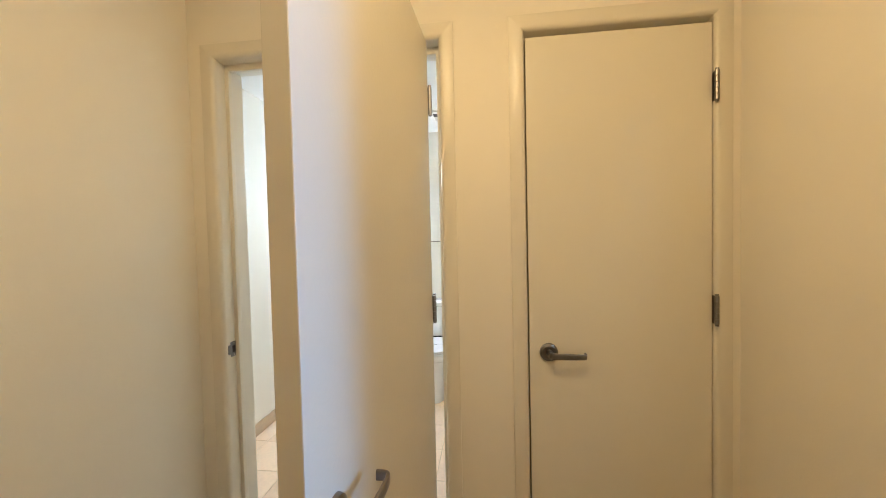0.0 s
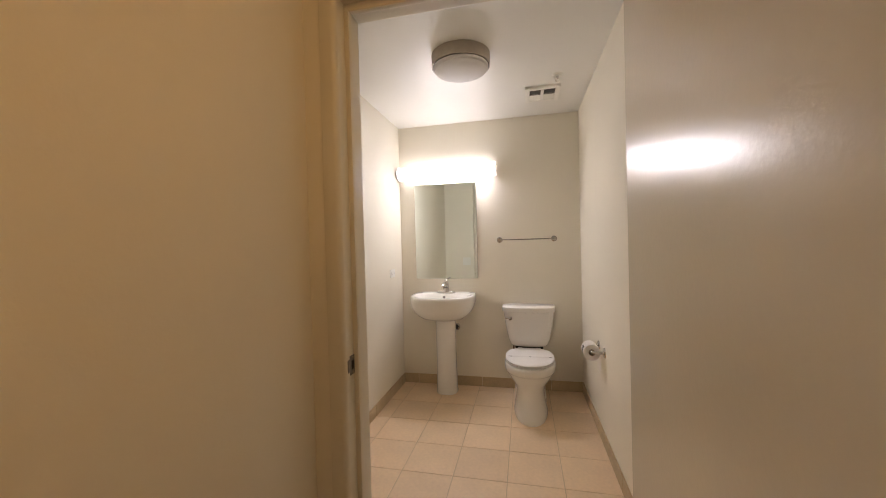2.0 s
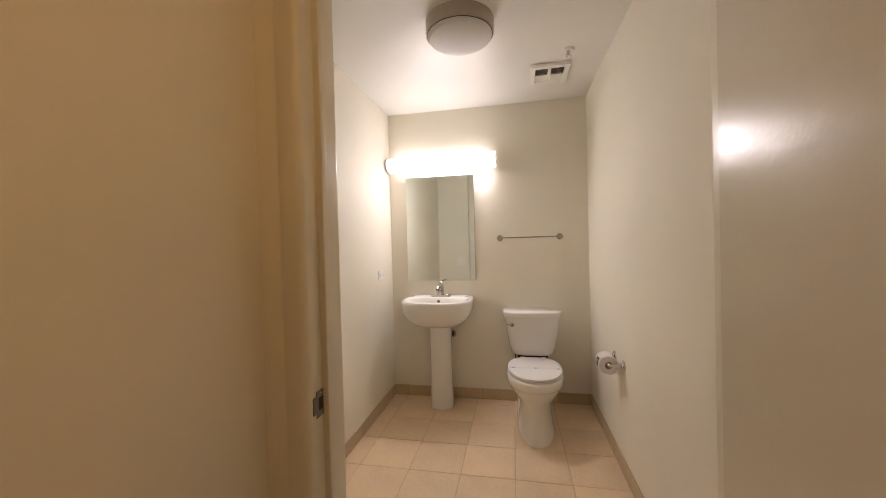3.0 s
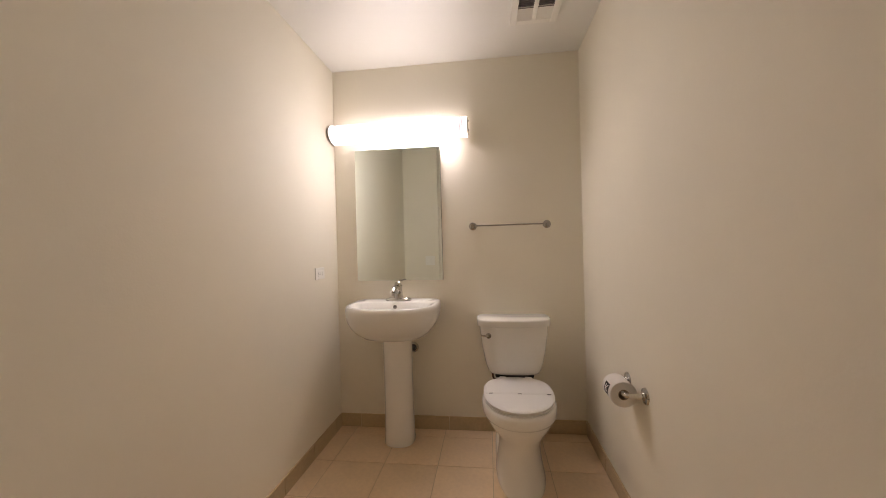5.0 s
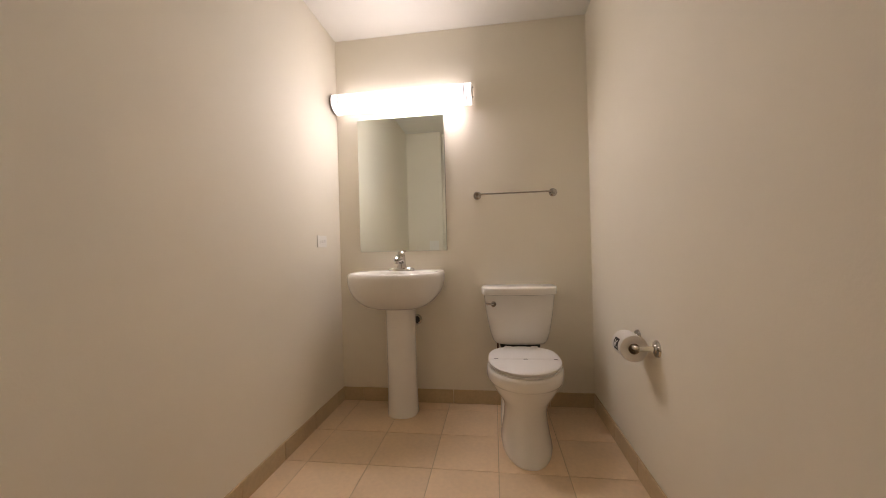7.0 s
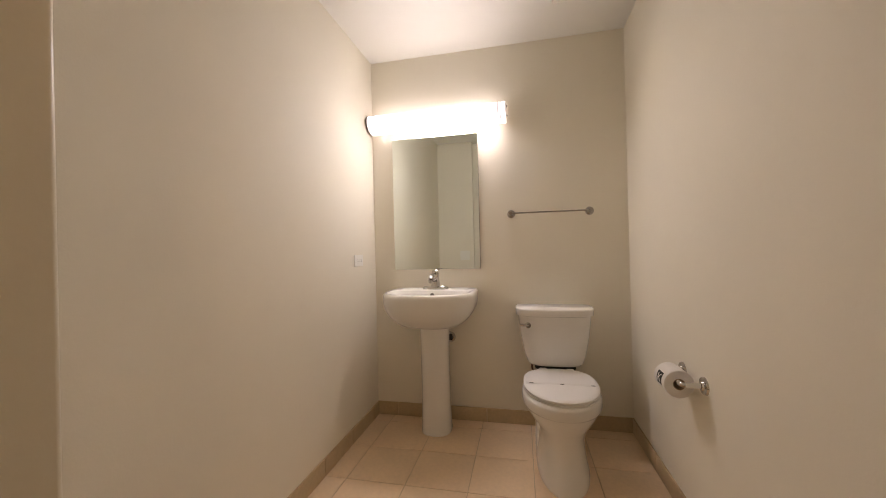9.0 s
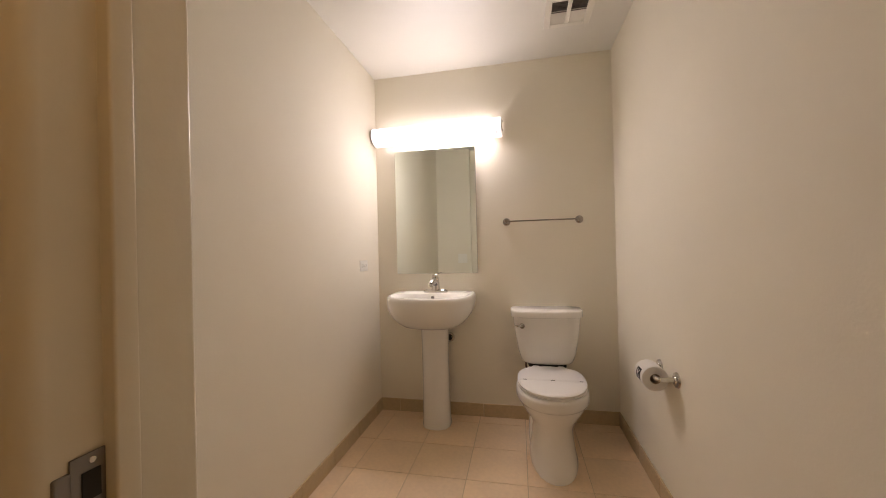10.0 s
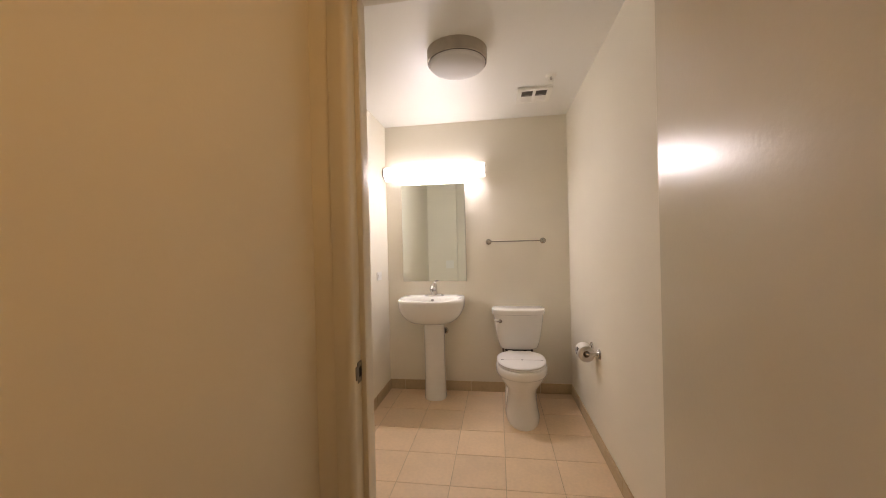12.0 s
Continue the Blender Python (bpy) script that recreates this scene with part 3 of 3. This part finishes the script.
RZ, RLX = AZ - 0.010, AX + 0.004
roll = tagged(new("toilet_roll"), "full white toilet paper roll with a dark label patch", "paper roll")
R = 0.0520
paper = lathe([(0.021, 0), (R - 0.002, 0), (R, 0.002), (R, 0.103), (R - 0.002, 0.105), (0.021, 0.105), (0.021, 0)], moved(RLX, 3.247, RZ, TO_SOUTH), 48)
part("paper", paper, PAPER, roll)
part("core", lathe([(0.0195, -0.0005), (0.021, -0.0005), (0.021, 0.1055), (0.0195, 0.1055), (0.0195, -0.0005)], moved(RLX, 3.247, RZ, TO_SOUTH), 32), CARD, roll, "brown card core")


def on_roll(a0, a1, y0, y1, lift, slant=0.0, count=6):
    """A patch that follows the roll's side, from angle a0 to a1 about its axis; slant: how far it drifts along the axis."""
    rings = []
    for r in (R + lift, R + lift + 0.0004):
        turns = [radians(a0 + (a1 - a0) * i / count) for i in range(count + 1)]
        near = [(RLX + r * math.cos(a), y0 + slant * i / count, RZ + r * math.sin(a)) for i, a in enumerate(turns)]
        far = [(RLX + r * math.cos(a), y1 + slant * i / count, RZ + r * math.sin(a)) for i, a in enumerate(turns)]
        rings.append(near + far[::-1])
    return loft(rings)


patch = part("label_patch", on_roll(144, 196, 3.168, 3.216, 0.0003), INK, roll, "dark square label", smooth=False)
part("mark", on_roll(153, 188, 3.199, 3.205, 0.0009), STRIP, patch, "pale mark", smooth=False)
part("mark", on_roll(153, 171, 3.176, 3.182, 0.0009, 0.017), STRIP, patch, smooth=False)
part("mark", on_roll(169, 188, 3.193, 3.199, 0.0009, -0.017), STRIP, patch, smooth=False)


# ---- outlet and switch ----
outlet = tagged(new("wall_outlet"), "white sideways electrical outlet on the bathroom wall", "outlet")
part("cover_plate", box(0, 3.671, 1.0375, 0.006, 3.787, 1.1085, 0.002), PLASTIC, outlet)
part("socket_face", box(0.004, 3.695, 1.0565, 0.0085, 3.763, 1.0895, 0.0015), PLASTIC, outlet)
for yy in (3.706, 3.752):
    for zz in (1.067, 1.079):
        part("slot", box(0.0075, yy - 0.005, zz - 0.001, 0.009, yy + 0.005, zz + 0.001), DARK, outlet, smooth=False)
    part("slot", box(0.0075, yy + (0.007 if yy > 3.73 else -0.010), 1.0715, 0.009, yy + (0.010 if yy > 3.73 else -0.007), 1.0745), DARK, outlet, smooth=False)
for zz in (1.069, 1.077):
    part("button", box(0.008, 3.724, zz - 0.003, 0.0105, 3.734, zz + 0.003, 0.0008), PLASTIC, outlet)

switch = tagged(new("light_switch"), "white double light switch on the wall pier", "switch")
part("cover_plate", box(0.263, BY + 0.09, 1.0, 0.379, BY + 0.096, 1.115, 0.002), PLASTIC, switch)
for sx in (0.297, 0.345):
    part("rocker", box(sx - 0.0165, BY + 0.094, 1.024, sx + 0.0165, BY + 0.100, 1.091, 0.002), PLASTIC, switch)


# ---- ceiling things ----
def drum_light(name, x, y, diffuser, label, r=0.173):
    d = tagged(new(name), label, "ceiling lamp")
    part("band", lathe([(0, 0), (r, 0), (r, -0.068), (r - 0.002, -0.070), (r - 0.006, -0.070), (r - 0.006, -0.05), (0, -0.05)], None, 64), BRUSHED, d, "brushed nickel drum band")
    # a dark ring puts the shade of the recessed gap into colour
    part("gap_shade", lathe([(r - 0.006, -0.058), (r - 0.006, -0.0712), (r - 0.011, -0.0712), (r - 0.011, -0.058)], None, 64), DARK, d, "dark ring for the shaded gap round the diffuser")
    part("diffuser", lathe([(r - 0.0095, -0.060), (r - 0.0095, -0.073), (r - 0.012, -0.082), (r - 0.020, -0.091), (r - 0.04, -0.100), (0.09, -0.108), (0.045, -0.112), (0, -0.113)], None, 64), diffuser, d, "white glass diffuser")
    d.matrix_basis = moved(x, y, CZ)
    return d


drum_light("ceiling_light", 0.810, 2.825, FROSTED, "unlit drum ceiling light with brushed nickel band")
hall_lamp = tagged(new("hall_light"), "lit warm glass dome light on the hall ceiling", "ceiling lamp")
part("base", lathe([(0, 0), (0.17, 0), (0.172, -0.012), (0.165, -0.018), (0, -0.018)], moved(1.6, 0.68, CZ), 48), BRUSHED, hall_lamp)
part("dome", lathe([(0.158, -0.018), (0.16, -0.03), (0.16, -0.10), (0.15, -0.118), (0.12, -0.126), (0, -0.13)], moved(1.6, 0.68, CZ), 48), HALL_ON, hall_lamp, "glowing glass dome")

vent = tagged(new("ceiling_vent"), "white ceiling exhaust vent with dark louvres", "vent")
VX0, VX1, VY0, VY1 = 1.186, 1.434, 3.38, 3.64
part("backing", box(VX0 + 0.02, VY0 + 0.02, CZ - 0.003, VX1 - 0.02, VY1 - 0.02, CZ - 0.001), VENTGREY, vent, "dark duct behind the louvres", smooth=False)
for b in ((VX0, VY0, VX0 + 0.034, VY1), (VX1 - 0.034, VY0, VX1, VY1), (VX0 + 0.034, VY0, VX1 - 0.034, VY0 + 0.036), (VX0 + 0.034, VY1 - 0.036, VX1 - 0.034, VY1), (1.299, VY0 + 0.036, 1.321, VY1 - 0.036)):
    part("frame", box(b[0], b[1], CZ - 0.020, b[2], b[3], CZ, 0.004), PLASTIC, vent)
VM = 3.505
for xa, xb in ((VX0 + 0.034, 1.299), (1.321, VX1 - 0.034)):
    for i in range(7):
        y = VY0 + 0.042 + i * 0.0145
        sl = box(xa, y - 0.0012, -0.007, xb, y + 0.0012, 0.007)
        sl.transform(Matrix.Translation((0, y, CZ - 0.011)) @ Matrix.Rotation(radians(-35), 4, "X") @ Matrix.Translation((0, -y, 0)))
        part("slat", sl, VENTGREY, vent, smooth=False)
    for i in range(7):
        y = VM + 0.004 + i * 0.0145
        sl = box(xa, y - 0.0012, -0.009, xb, y + 0.0012, 0.009)
        sl.transform(Matrix.Translation((0, y, CZ - 0.012)) @ Matrix.Rotation(radians(62), 4, "X") @ Matrix.Translation((0, -y, 0)))
        part("slat", sl, PLASTIC, vent, smooth=False)

head = tagged(new("fire_sprinkler"), "small white fire sprinkler head on the ceiling", "sprinkler")
part("escutcheon", lathe([(0, -0.008), (0.012, -0.012), (0.028, -0.010), (0.035, 0)], moved(1.398, 3.235, CZ)), PLASTIC, head)
part("stem", lathe([(0, -0.03), (0.007, -0.03), (0.009, -0.006), (0, -0.006)], moved(1.398, 3.235, CZ), 16), CHROME, head)
for s in (-1, 1):
    part("yoke", tube(bend([(1.398 + s * 0.008, 3.235, CZ - 0.022), (1.398 + s * 0.014, 3.235, CZ - 0.036), (1.398 + s * 0.003, 3.235, CZ - 0.05)], 5), 0.0025, 8), PLASTIC, head)
part("deflector", lathe([(0, -0.052), (0.014, -0.053), (0.015, -0.051), (0, -0.049)], moved(1.398, 3.235, CZ), 20), PLASTIC, head)

# ---- base tiles and floor tiles ----
STEP, GAP = 0.305, 0.003
BH, BT = 0.09, 0.009


def run(lo, hi, phase):
    """Stretches between joints."""
    cuts = [lo] + [phase + STEP * k for k in range(-20, 30) if lo + 0.01 < phase + STEP * k < hi - 0.01] + [hi]
    return [(a + (GAP / 2 if a != lo else 0), b - (GAP / 2 if b != hi else 0)) for a, b in zip(cuts, cuts[1:])]


def baseboard(name, label):
    return tagged(new(name), label, "baseboard", "", "structure")


bn = baseboard("baseboard_north", "tan ceramic tile base along the back wall")
for a, b in run(0.0, RX, 0.143):
    part("base_tile", box(a, NY - BT, 0.001, b, NY, BH, 0.002), BASETILE, bn)
bw = baseboard("baseboard_west", "tan ceramic tile base beside the sink")
for a, b in run(BY + 0.09, NY - BT, 2.98):
    part("base_tile", box(0, a, 0.001, BT, b, BH, 0.002), BASETILE, bw)
be = baseboard("baseboard_east", "tan ceramic tile base beside the toilet")
for a, b in run(BY, NY - BT, 2.70):
    part("base_tile", box(RX - BT, a, 0.001, RX, b, BH, 0.002), BASETILE, be)

tiles = {}
for xa, xb in run(0.0, RX, 0.423):
    for ya, yb in run(HY + 0.061, NY, 3.291):
        key = (round(xb - xa, 4), round(yb - ya, 4))
        if key not in tiles:
            w, h = key
            tiles[key] = finish(box(-w / 2, -h / 2, -0.006, w / 2, h / 2, 0.0, 0.0015, 1), TILE)
        t = new("floor_tile", tiles[key])
        t.parent = floor
        t.location = ((xa + xb) / 2, (ya + yb) / 2, random.uniform(-0.0004, 0.0004))
